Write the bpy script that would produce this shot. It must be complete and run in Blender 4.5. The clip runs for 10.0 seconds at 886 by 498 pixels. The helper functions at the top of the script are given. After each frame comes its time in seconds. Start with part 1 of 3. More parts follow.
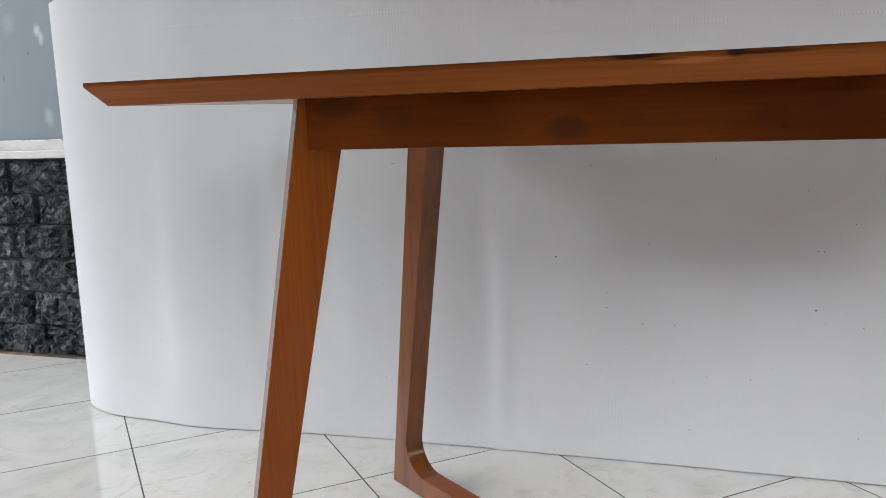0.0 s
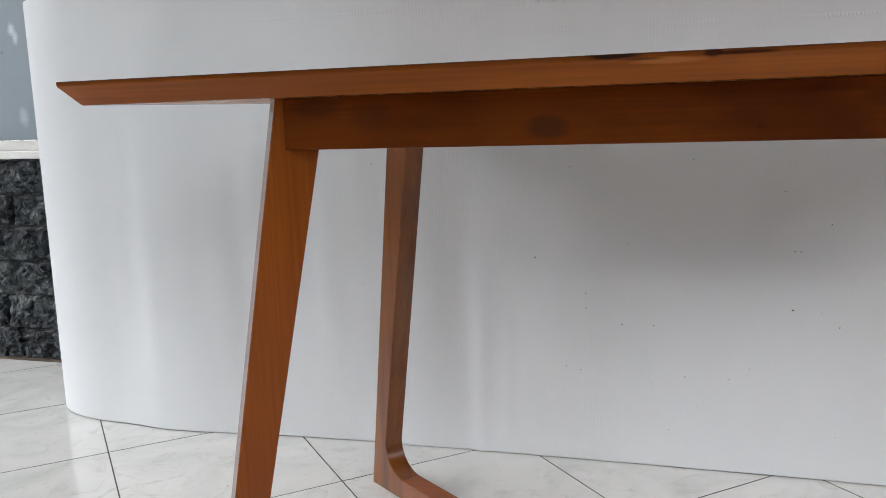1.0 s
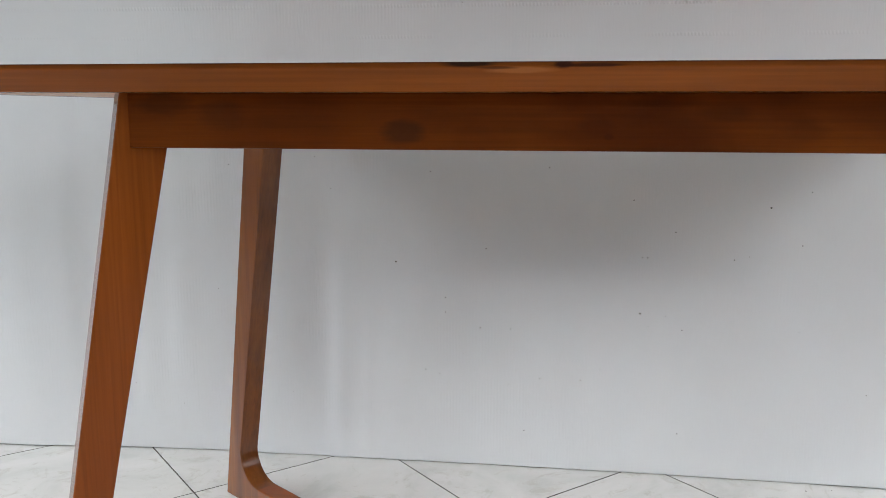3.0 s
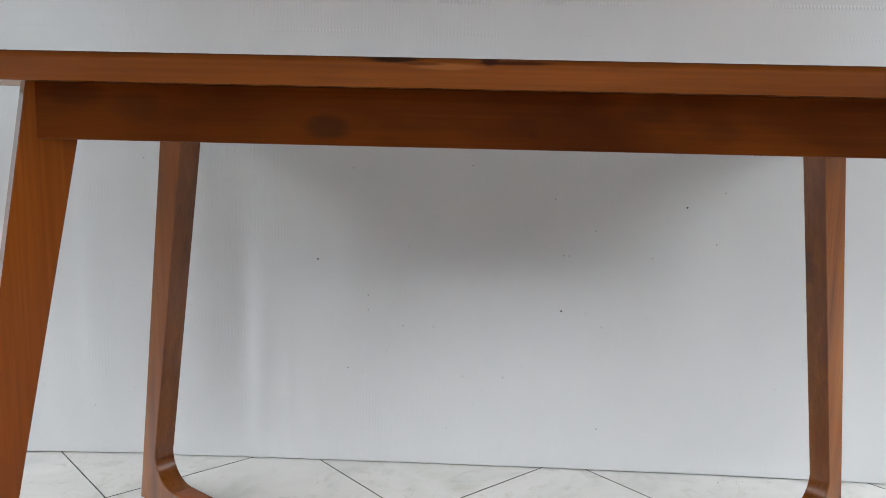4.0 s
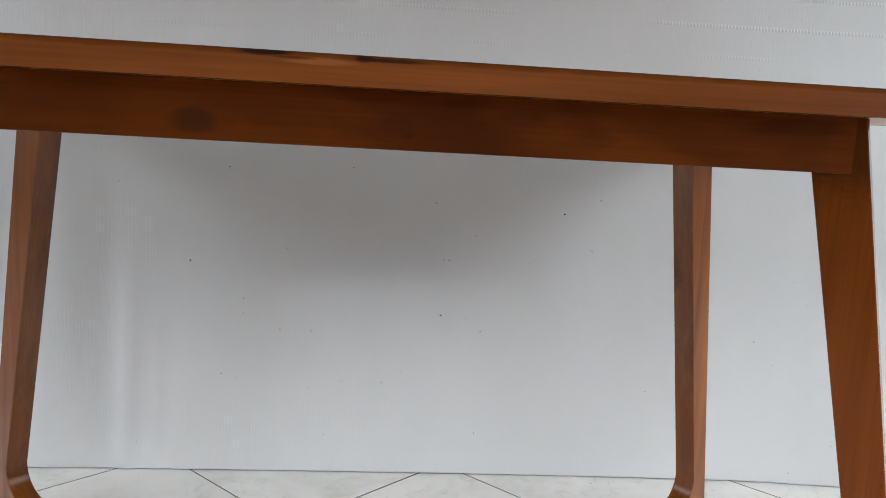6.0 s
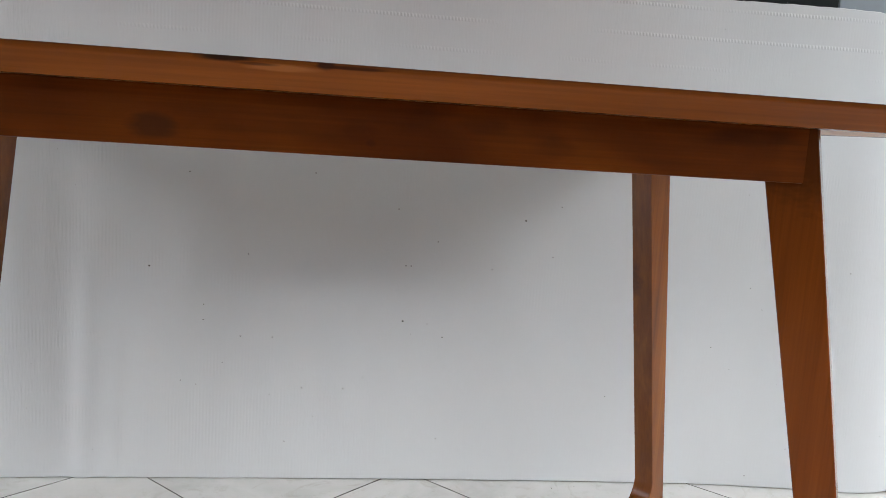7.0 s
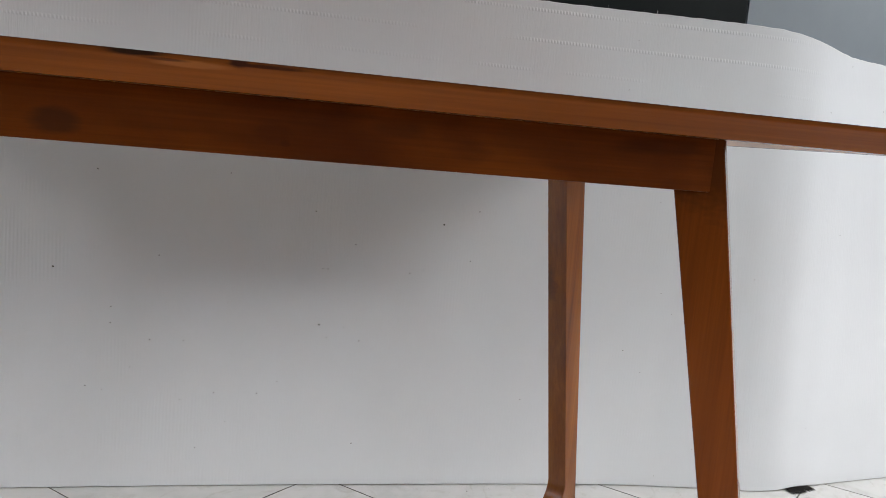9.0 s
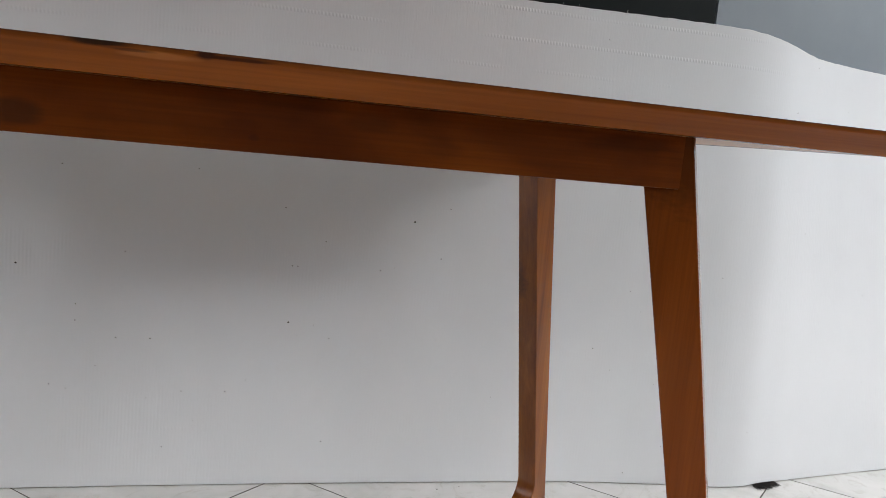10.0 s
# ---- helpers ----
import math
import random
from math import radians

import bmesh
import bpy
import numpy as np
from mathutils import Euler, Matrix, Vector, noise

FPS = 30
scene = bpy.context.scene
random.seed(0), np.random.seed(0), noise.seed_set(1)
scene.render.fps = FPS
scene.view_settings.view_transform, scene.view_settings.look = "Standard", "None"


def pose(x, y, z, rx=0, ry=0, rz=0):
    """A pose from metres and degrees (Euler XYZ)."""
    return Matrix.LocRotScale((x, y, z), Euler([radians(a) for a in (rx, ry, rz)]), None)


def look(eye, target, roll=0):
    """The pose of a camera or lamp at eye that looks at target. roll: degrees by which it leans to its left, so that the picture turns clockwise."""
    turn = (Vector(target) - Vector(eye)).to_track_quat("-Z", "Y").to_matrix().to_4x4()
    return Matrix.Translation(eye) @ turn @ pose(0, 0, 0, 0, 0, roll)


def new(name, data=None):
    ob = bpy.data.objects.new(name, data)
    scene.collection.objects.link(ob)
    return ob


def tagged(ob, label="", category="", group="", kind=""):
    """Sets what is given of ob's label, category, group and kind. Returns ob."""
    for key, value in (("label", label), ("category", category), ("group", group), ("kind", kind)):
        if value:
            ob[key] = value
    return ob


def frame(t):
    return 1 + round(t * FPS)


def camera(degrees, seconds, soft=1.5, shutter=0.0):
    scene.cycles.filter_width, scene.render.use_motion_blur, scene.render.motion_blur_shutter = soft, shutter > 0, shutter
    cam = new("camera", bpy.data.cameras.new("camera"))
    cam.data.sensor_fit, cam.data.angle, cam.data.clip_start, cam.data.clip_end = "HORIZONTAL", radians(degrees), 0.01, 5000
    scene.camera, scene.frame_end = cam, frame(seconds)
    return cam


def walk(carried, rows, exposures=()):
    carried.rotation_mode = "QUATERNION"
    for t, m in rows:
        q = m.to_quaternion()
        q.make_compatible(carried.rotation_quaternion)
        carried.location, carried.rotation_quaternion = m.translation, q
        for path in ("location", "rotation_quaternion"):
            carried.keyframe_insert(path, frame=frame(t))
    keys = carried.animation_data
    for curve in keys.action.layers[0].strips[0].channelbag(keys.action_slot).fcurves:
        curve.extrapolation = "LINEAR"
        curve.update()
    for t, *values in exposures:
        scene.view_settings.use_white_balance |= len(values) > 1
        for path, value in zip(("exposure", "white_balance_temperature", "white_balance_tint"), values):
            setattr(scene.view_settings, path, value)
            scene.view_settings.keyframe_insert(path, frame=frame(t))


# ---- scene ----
LENS = 55.647
PATH = [
    (0.0, pose(-0.0345, -1.1398, 0.7208, 80.434, 2.018, 18.016)),
    (0.5, pose(-0.0343, -1.1373, 0.7193, 80.456, 2.074, 17.511)),
    (1.0, pose(-0.0335, -1.1360, 0.7191, 80.486, 1.906, 16.692)),
    (1.5, pose(-0.0311, -1.1427, 0.7215, 80.643, 1.421, 14.797)),
    (2.0, pose(-0.0261, -1.1432, 0.7213, 80.773, 0.917, 12.831)),
    (2.5, pose(-0.0241, -1.1345, 0.7199, 80.704, 0.404, 10.341)),
    (4.0, pose(-0.0287, -1.1191, 0.7185, 80.428, -1.232, 2.542)),
    (4.5, pose(-0.0256, -1.1120, 0.7163, 80.548, -1.881, 0.078)),
    (5.0, pose(-0.0271, -1.1050, 0.7140, 80.617, -2.262, -1.525)),
    (5.5, pose(-0.0179, -1.1026, 0.7126, 80.794, -2.808, -3.376)),
    (7.0, pose(-0.0152, -1.1079, 0.7155, 81.565, -3.741, -7.462)),
    (7.5, pose(-0.0157, -1.1080, 0.7149, 81.737, -4.032, -8.720)),
    (8.0, pose(-0.0143, -1.1102, 0.7156, 81.914, -4.333, -9.935)),
    (8.5, pose(-0.0111, -1.1062, 0.7164, 82.021, -4.694, -11.364)),
    (9.0, pose(-0.0100, -1.1050, 0.7157, 82.193, -5.099, -12.775)),
    (9.5, pose(-0.0096, -1.1049, 0.7130, 82.317, -5.335, -13.767)),
    (10.0, pose(-0.0080, -1.1012, 0.7123, 82.296, -5.537, -14.706)),
]
cam = camera(LENS, 10.0, soft=0.9)
EXPOSURES = [(0.0, 2.11, 6660, 13), (2.5, 2.19, 6660, 12.5), (4.5, 2.19, 6570, 10.2), (7.0, 2.08, 6660, 12), (10.0, 1.84, 6790, 14)]
walk(cam, PATH, EXPOSURES)

# ---- light: an overcast day, let in over an added, unseen front wall ----
SUN_EL, SUN_AZ = radians(88), radians(180)   # azimuth clockwise from +y
world = bpy.data.worlds.new("sky")
scene.world = world
world.use_nodes = True
wn = world.node_tree.nodes
sky = wn.new("ShaderNodeTexSky")
sky.sky_type = "NISHITA"
sky.sun_disc = False
sky.sun_elevation, sky.sun_rotation = SUN_EL, SUN_AZ
sky.air_density, sky.dust_density, sky.ozone_density = 1.0, 4.0, 1.0
wn["Background"].inputs["Strength"].default_value = 0.05
world.node_tree.links.new(sky.outputs[0], wn["Background"].inputs["Color"])
sun = new("sun", bpy.data.lights.new("sun", "SUN"))
sun.data.energy, sun.data.angle, sun.data.color = 5.0, radians(141), (1.0, 0.99, 0.975)
sun.matrix_basis = look((10 * math.sin(SUN_AZ) * math.cos(SUN_EL), 10 * math.cos(SUN_AZ) * math.cos(SUN_EL), 10 * math.sin(SUN_EL)), (0, 0, 0))


# ---- materials ----
class Mat:
    """A small builder of node materials."""

    def __init__(self, name):
        self.m = bpy.data.materials.new(name)
        self.m.use_nodes = True
        self.t = self.m.node_tree
        self.b = self.t.nodes["Principled BSDF"]
        self.co = self.t.nodes.new("ShaderNodeTexCoord")

    def put(self, socket, value):
        if isinstance(value, bpy.types.NodeSocket):
            self.t.links.new(value, socket)
        elif value is not None:
            socket.default_value = value

    def set(self, **values):
        for key, value in values.items():
            self.put(self.b.inputs[key.replace("_", " ")], value)

    def mapped(self, scale=(1, 1, 1), rot=(0, 0, 0), source="Object", loc=(0, 0, 0)):
        n = self.t.nodes.new("ShaderNodeMapping")
        self.put(n.inputs["Vector"], self.co.outputs[source])
        n.inputs["Scale"].default_value, n.inputs["Rotation"].default_value, n.inputs["Location"].default_value = scale, rot, loc
        return n.outputs[0]

    def noise(self, vec, scale, detail=3.0, rough=0.5, distort=0.0):
        n = self.t.nodes.new("ShaderNodeTexNoise")
        self.put(n.inputs["Vector"], vec)
        for key, value in (("Scale", scale), ("Detail", detail), ("Roughness", rough), ("Distortion", distort)):
            n.inputs[key].default_value = value
        return n.outputs["Fac"]

    def ramp(self, fac, stops, smooth=False):
        n = self.t.nodes.new("ShaderNodeValToRGB")
        n.color_ramp.interpolation = "B_SPLINE" if smooth else "LINEAR"
        self.put(n.inputs[0], fac)
        e = n.color_ramp.elements
        while len(e) < len(stops):
            e.new(0.5)
        for k, (p, c) in zip(e, stops):
            k.position = p
            k.color = (*c, 1) if len(c) == 3 else c
        return n.outputs[0]

    def grey(self, fac, a, b, lo=0.0, hi=1.0):
        n = self.t.nodes.new("ShaderNodeMapRange")
        self.put(n.inputs[0], fac)
        for i, value in enumerate((a, b, lo, hi), 1):
            n.inputs[i].default_value = value
        return n.outputs[0]

    def math(self, op, a, b=None, c=None):
        n = self.t.nodes.new("ShaderNodeMath")
        n.operation = op
        for s, value in zip(n.inputs, (a, b, c)):
            self.put(s, value)
        return n.outputs[0]

    def mix(self, fac, a, b, blend="MIX"):
        n = self.t.nodes.new("ShaderNodeMix")
        n.data_type, n.blend_type = "RGBA", blend
        for i, value in ((0, fac), (6, a), (7, b)):
            if isinstance(value, tuple):
                value = (*value, 1)[:4]
            self.put(n.inputs[i], value)
        return n.outputs[2]

    def bump(self, height, strength, distance, normal=None):
        n = self.t.nodes.new("ShaderNodeBump")
        n.inputs["Strength"].default_value, n.inputs["Distance"].default_value = strength, distance
        self.put(n.inputs["Height"], height)
        if normal is not None:
            self.put(n.inputs["Normal"], normal)
        return n.outputs[0]

    def random(self):
        return self.t.nodes.new("ShaderNodeObjectInfo").outputs["Random"]

    def spot(self, vec, centre, radii, edge=0.55):
        """1 inside an ellipsoid about centre, falling off softly to 0 at its rim; its rim is ragged along the grain."""
        n = self.t.nodes.new("ShaderNodeVectorMath")
        n.operation = "SUBTRACT"
        self.put(n.inputs[0], vec)
        n.inputs[1].default_value = centre
        d = self.t.nodes.new("ShaderNodeVectorMath")
        d.operation = "DIVIDE"
        self.put(d.inputs[0], n.outputs[0])
        d.inputs[1].default_value = radii
        ln = self.t.nodes.new("ShaderNodeVectorMath")
        ln.operation = "LENGTH"
        self.put(ln.inputs[0], d.outputs[0])
        rag = self.math("MULTIPLY_ADD", self.noise(self.mapped((30, 120, 160)), 1.0, 3), 0.7, -0.35)
        return self.grey(self.math("ADD", ln.outputs["Value"], rag), 1.0, edge, 0.0, 1.0)


def wood(name, axis, light, mid, dark, spots=(), seed=0.0, rough=0.2, gloss=0.25, cloudy=1.3):
    """Oiled and varnished teak with its grain along the axis."""
    w = Mat(name)
    along = [34.0, 34.0, 34.0]
    along[axis] = 2.2
    fine = [260.0, 260.0, 260.0]
    fine[axis] = 5.0
    broad = [5.0, 5.0, 5.0] if cloudy < 3 else [11.0, 11.0, 11.0]
    broad[axis] = cloudy
    shift = (seed, seed * 1.7, seed * 0.6)
    grain = w.noise(w.mapped(along, loc=shift), 1.0, 5, 0.55, 0.6)
    pores = w.noise(w.mapped(fine, loc=shift), 1.0, 3, 0.6)
    cloud = w.noise(w.mapped(broad, loc=shift), 1.0, 3, 0.5, 0.4)
    figure = w.math("ADD", w.math("MULTIPLY", grain, 0.36 if cloudy < 3 else 0.16), w.math("MULTIPLY", cloud, 0.64 if cloudy < 3 else 0.84))
    col = w.ramp(figure, [(0.30, dark), (0.49, mid), (0.68, light)], True)
    col = w.mix(w.grey(pores, 0.30, 0.65, 0.26, 0.0), col, tuple(c * 0.35 for c in dark))
    plain = w.mapped()
    for centre, radii, colour, strength in spots:
        col = w.mix(w.math("MULTIPLY", w.spot(plain, centre, radii), strength), col, colour)
    w.set(Base_Color=col, Roughness=rough, IOR=1.5, Specular_IOR_Level=gloss,
          Normal=w.bump(pores, 0.03, 0.001))
    return w.m


TEAK_LIGHT, TEAK_MID, TEAK_DARK = (0.246, 0.066, 0.011), (0.180, 0.0440, 0.0064), (0.104, 0.0232, 0.0033)
BLACK_BROWN = (0.018, 0.008, 0.004)
M_TOP = wood("teak_top", 0, (0.347, 0.101, 0.016), (0.264, 0.0705, 0.0092), (0.171, 0.0425, 0.0048), [
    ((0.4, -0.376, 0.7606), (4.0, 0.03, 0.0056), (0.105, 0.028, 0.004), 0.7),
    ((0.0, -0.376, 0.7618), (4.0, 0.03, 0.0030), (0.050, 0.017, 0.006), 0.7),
    ((-0.060, -0.376, 0.7535), (0.034, 0.03, 0.0036), (0.36, 0.13, 0.032), 0.65),
    ((-0.105, -0.378, 0.7595), (0.030, 0.03, 0.0040), BLACK_BROWN, 0.95),
    ((-0.082, -0.378, 0.7555), (0.022, 0.03, 0.0016), (0.05, 0.015, 0.005), 0.7),
    ((-0.022, -0.378, 0.7590), (0.010, 0.03, 0.0046), (0.028, 0.008, 0.004), 0.95),
    ((0.000, -0.378, 0.7574), (0.036, 0.03, 0.0020), (0.035, 0.010, 0.004), 0.9),
    ((0.372, -0.378, 0.7635), (0.024, 0.03, 0.0030), BLACK_BROWN, 0.85)], 0.0, 0.26, 0.13)
# darker than the leg teak: shade under the tabletop is partly in its colour
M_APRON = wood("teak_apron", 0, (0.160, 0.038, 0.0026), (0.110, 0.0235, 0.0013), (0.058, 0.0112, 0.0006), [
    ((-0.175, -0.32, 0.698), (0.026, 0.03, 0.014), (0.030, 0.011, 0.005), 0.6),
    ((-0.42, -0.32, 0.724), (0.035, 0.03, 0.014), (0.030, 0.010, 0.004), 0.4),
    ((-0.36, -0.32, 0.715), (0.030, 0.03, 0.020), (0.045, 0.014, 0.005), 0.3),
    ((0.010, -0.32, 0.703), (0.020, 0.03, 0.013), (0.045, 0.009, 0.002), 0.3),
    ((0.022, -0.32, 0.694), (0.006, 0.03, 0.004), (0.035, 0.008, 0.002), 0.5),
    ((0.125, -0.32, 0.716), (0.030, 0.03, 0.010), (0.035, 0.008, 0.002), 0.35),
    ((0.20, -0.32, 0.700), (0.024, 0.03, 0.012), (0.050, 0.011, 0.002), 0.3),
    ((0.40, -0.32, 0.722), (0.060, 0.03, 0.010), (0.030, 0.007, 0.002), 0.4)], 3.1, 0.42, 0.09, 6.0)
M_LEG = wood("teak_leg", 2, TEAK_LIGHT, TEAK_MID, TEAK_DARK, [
    # dark blotch on the right leg's top, deepened by painted shade of the overhang
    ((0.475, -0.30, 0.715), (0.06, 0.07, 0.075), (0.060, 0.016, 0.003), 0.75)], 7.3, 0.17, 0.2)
M_LEG_REAR = wood("teak_leg_rear", 2, (0.285, 0.096, 0.014), (0.175, 0.050, 0.0058), (0.055, 0.0140, 0.0020), [
    ((0.50, 0.26, 0.47), (0.03, 0.03, 0.05), (0.05, 0.02, 0.012), 0.6)], 11.9, 0.24, 0.30)
M_RAW = wood("teak_underside", 0, (0.47, 0.195, 0.026), (0.42, 0.170, 0.020), (0.34, 0.130, 0.014), [], 2.2, 0.28, 0.4)
M_BAR = wood("teak_bar", 0, TEAK_LIGHT, TEAK_MID, TEAK_DARK, [], 5.2)

# white single-faced corrugated paper: fine upright flutes, dashed rows where the rollers bit, a few stains
w = Mat("corrugated_paper")
flute_vec = w.mapped((1, 0, 0), source="UV")
wave = w.t.nodes.new("ShaderNodeTexWave")
wave.wave_type, wave.bands_direction = "BANDS", "X"
sway = w.t.nodes.new("ShaderNodeVectorMath")
sway.operation = "ADD"
w.put(sway.inputs[0], flute_vec)
push = w.t.nodes.new("ShaderNodeCombineXYZ")
w.put(push.inputs[0], w.math("MULTIPLY", w.noise(w.mapped((26, 5, 1), source="UV"), 1.0, 2), 0.0045))
w.put(sway.inputs[1], push.outputs[0])
w.put(wave.inputs["Vector"], sway.outputs[0])
wave.inputs["Scale"].default_value, wave.inputs["Distortion"].default_value = 49.0, 0.0
patch = w.grey(w.noise(w.mapped((3.0, 6.0, 1), source="UV"), 1.0, 4, 0.6), 0.48, 0.70)
sepxy = w.t.nodes.new("ShaderNodeSeparateXYZ")
w.put(sepxy.inputs[0], w.co.outputs["UV"])
row = w.math("ABSOLUTE", w.math("SUBTRACT", w.math("FRACT", w.math("DIVIDE", w.math("SUBTRACT", sepxy.outputs[1], 0.0010), 0.0570)), 0.5))
row = w.grey(row, 0.43, 0.48)
row = w.math("MULTIPLY", row, w.grey(sepxy.outputs[1], 0.78, 0.9, 0.15, 1.9))
row = w.math("MULTIPLY", row, w.grey(w.noise(w.mapped((4.0, 16.0, 1), source="UV", loc=(3, 1, 0)), 1.0, 3), 0.40, 0.56))
broken = w.grey(w.noise(w.mapped((30, 14, 1), source="UV", loc=(9, 4, 0)), 1.0, 3), 0.32, 0.55)
calm = w.math("MULTIPLY", w.grey(sepxy.outputs[0], 0.72, 1.0, 0.12, 1.0), w.grey(sepxy.outputs[0], 1.5, 2.05, 1.0, 0.16))
row = w.math("MULTIPLY", row, w.math("MULTIPLY", w.grey(sepxy.outputs[0], 0.72, 0.95, 0.15, 1.0), w.grey(sepxy.outputs[0], 2.95, 3.15, 0.5, 0.06)))
flutes = w.math("MULTIPLY", wave.outputs["Fac"], w.math("ADD", w.math("MULTIPLY", w.math("MULTIPLY", patch, broken), w.math("MULTIPLY", calm, 0.5)), row))
fibre = w.noise(w.mapped((220, 40, 1), source="UV"), 1.0, 4, 0.6)
streak = w.math("MULTIPLY", w.noise(w.mapped((240, 20, 1), source="UV"), 1.0, 3, 0.6), w.grey(w.noise(w.mapped((2.6, 1.5, 1), source="UV", loc=(5, 2, 0)), 1.0, 3), 0.38, 0.62, 0.15, 1.0))
blotch = w.noise(w.mapped((2.2, 1.4, 1), source="UV"), 1.0, 4, 0.55)
paper = w.ramp(blotch, [(0.3, (0.550, 0.592, 0.621)), (0.7, (0.603, 0.645, 0.673))])
paper = w.mix(w.grey(fibre, 0.3, 0.7, 0.06, 0.0), paper, (0.5, 0.5, 0.52))
w.set(Base_Color=paper, Roughness=0.62, Specular_IOR_Level=0.3,
      Normal=w.bump(w.math("ADD", flutes, w.math("MULTIPLY", w.math("ADD", streak, w.math("MULTIPLY", fibre, 0.12)), w.math("MAXIMUM", calm, 0.5))), 0.5, 0.0015))
M_PAPER = w.m
w = Mat("speck")
w.set(Base_Color=(0.03, 0.025, 0.02, 1), Roughness=0.8)
M_SPECK = w.m

# cream glazed floor tile with cloudy veins
w = Mat("glazed_tile")
shift = w.t.nodes.new("ShaderNodeVectorMath")
shift.operation = "ADD"
w.put(shift.inputs[0], w.co.outputs["Object"])
comb = w.t.nodes.new("ShaderNodeCombineXYZ")
rnd = w.random()
w.put(comb.inputs[0], w.math("MULTIPLY", rnd, 37.0))
w.put(comb.inputs[1], w.math("MULTIPLY", rnd, 91.0))
w.put(shift.inputs[1], comb.outputs[0])
cloud = w.noise(shift.outputs[0], 5.0, 6, 0.6, 1.2)
vein = w.noise(shift.outputs[0], 11.0, 7, 0.7, 2.2)
col = w.ramp(cloud, [(0.32, (0.485, 0.51, 0.50)), (0.5, (0.553, 0.576, 0.570)), (0.68, (0.59, 0.61, 0.605))])
col = w.mix(w.grey(vein, 0.54, 0.66, 0.0, 0.55), col, (0.42, 0.42, 0.385))
w.set(Base_Color=col, Roughness=w.grey(cloud, 0.3, 0.7, 0.05, 0.12), IOR=1.58, Normal=w.bump(cloud, 0.02, 0.003))
M_TILE = w.m
w = Mat("grout")
w.set(Base_Color=w.ramp(w.noise(w.mapped((40, 40, 40)), 1.0, 4), [(0.3, (0.03, 0.029, 0.027)), (0.7, (0.11, 0.105, 0.095))]), Roughness=0.9)
M_GROUT = w.m
w = Mat("yard_concrete")
w.set(Base_Color=w.ramp(w.noise(w.mapped((1.3, 1.3, 1.3)), 1.0, 8, 0.6), [(0.3, (0.22, 0.215, 0.2)), (0.7, (0.36, 0.35, 0.33))]), Roughness=0.85,
      Normal=w.bump(w.noise(w.mapped((60, 60, 60)), 1.0, 5), 0.3, 0.01))
M_CONCRETE = w.m
# warm colour for the added front wall, tinting the light it bounces
w = Mat("terracotta_plaster")
w.set(Base_Color=w.ramp(w.noise(w.mapped((1.7, 1.7, 1.7)), 1.0, 7, 0.6), [(0.3, (0.22, 0.115, 0.055)), (0.7, (0.29, 0.16, 0.085))]), Roughness=0.85,
      Normal=w.bump(w.noise(w.mapped((80, 80, 80)), 1.0, 4), 0.25, 0.004))
M_TERRACOTTA = w.m

# split-faced andesite
w = Mat("split_stone")
shift = w.t.nodes.new("ShaderNodeVectorMath")
shift.operation = "ADD"
w.put(shift.inputs[0], w.co.outputs["Object"])
comb = w.t.nodes.new("ShaderNodeCombineXYZ")
rnd = w.random()
w.put(comb.inputs[0], w.math("MULTIPLY", rnd, 53.0))
w.put(comb.inputs[2], w.math("MULTIPLY", rnd, 17.0))
w.put(shift.inputs[1], comb.outputs[0])
big = w.noise(shift.outputs[0], 30.0, 8, 0.72, 0.4)
small = w.noise(shift.outputs[0], 110.0, 5, 0.65)
warp = w.t.nodes.new("ShaderNodeVectorMath")
warp.operation = "MULTIPLY_ADD"
bend = w.t.nodes.new("ShaderNodeTexNoise")
w.put(bend.inputs["Vector"], shift.outputs[0])
bend.inputs["Scale"].default_value, bend.inputs["Detail"].default_value = 26.0, 4.0
w.put(warp.inputs[0], bend.outputs["Color"])
warp.inputs[1].default_value = (0.05, 0.05, 0.05)
w.put(warp.inputs[2], shift.outputs[0])
chips = []
for feature in ("F1", "DISTANCE_TO_EDGE"):
    v = w.t.nodes.new("ShaderNodeTexVoronoi")
    v.feature = feature
    v.inputs["Scale"].default_value = 17.0
    w.put(v.inputs["Vector"], warp.outputs[0])
    chips.append(v.outputs["Distance"])
tone = w.noise(shift.outputs[0], 12.0, 3, 0.55, 0.6)
col = w.ramp(tone, [(0.36, (0.014, 0.021, 0.029)), (0.52, (0.058, 0.076, 0.088)), (0.70, (0.17, 0.20, 0.205))])
col = w.mix(w.grey(small, 0.62, 0.72, 0.0, 0.6), col, (0.40, 0.40, 0.37))
crack = w.math("MULTIPLY", w.grey(chips[1], 0.0, 0.10, 1.0, 0.0), w.grey(big, 0.46, 0.54, 1.0, 0.15))
col = w.mix(crack, col, (0.004, 0.005, 0.006))
relief = w.math("ADD", w.math("MULTIPLY", tone, 0.9), w.math("ADD", w.math("MULTIPLY", big, 0.35), w.math("MULTIPLY", w.grey(chips[1], 0.0, 0.35), 0.6)))
w.set(Base_Color=col, Roughness=0.34, Normal=w.bump(relief, 0.75, 0.05))
M_STONE = w.m
w = Mat("mortar")
w.set(Base_Color=w.ramp(w.noise(w.mapped((50, 50, 50)), 1.0, 4), [(0.35, (0.02, 0.022, 0.024)), (0.7, (0.17, 0.175, 0.17))]), Roughness=0.9)
M_MORTAR = w.m
w = Mat("rusty_mortar")
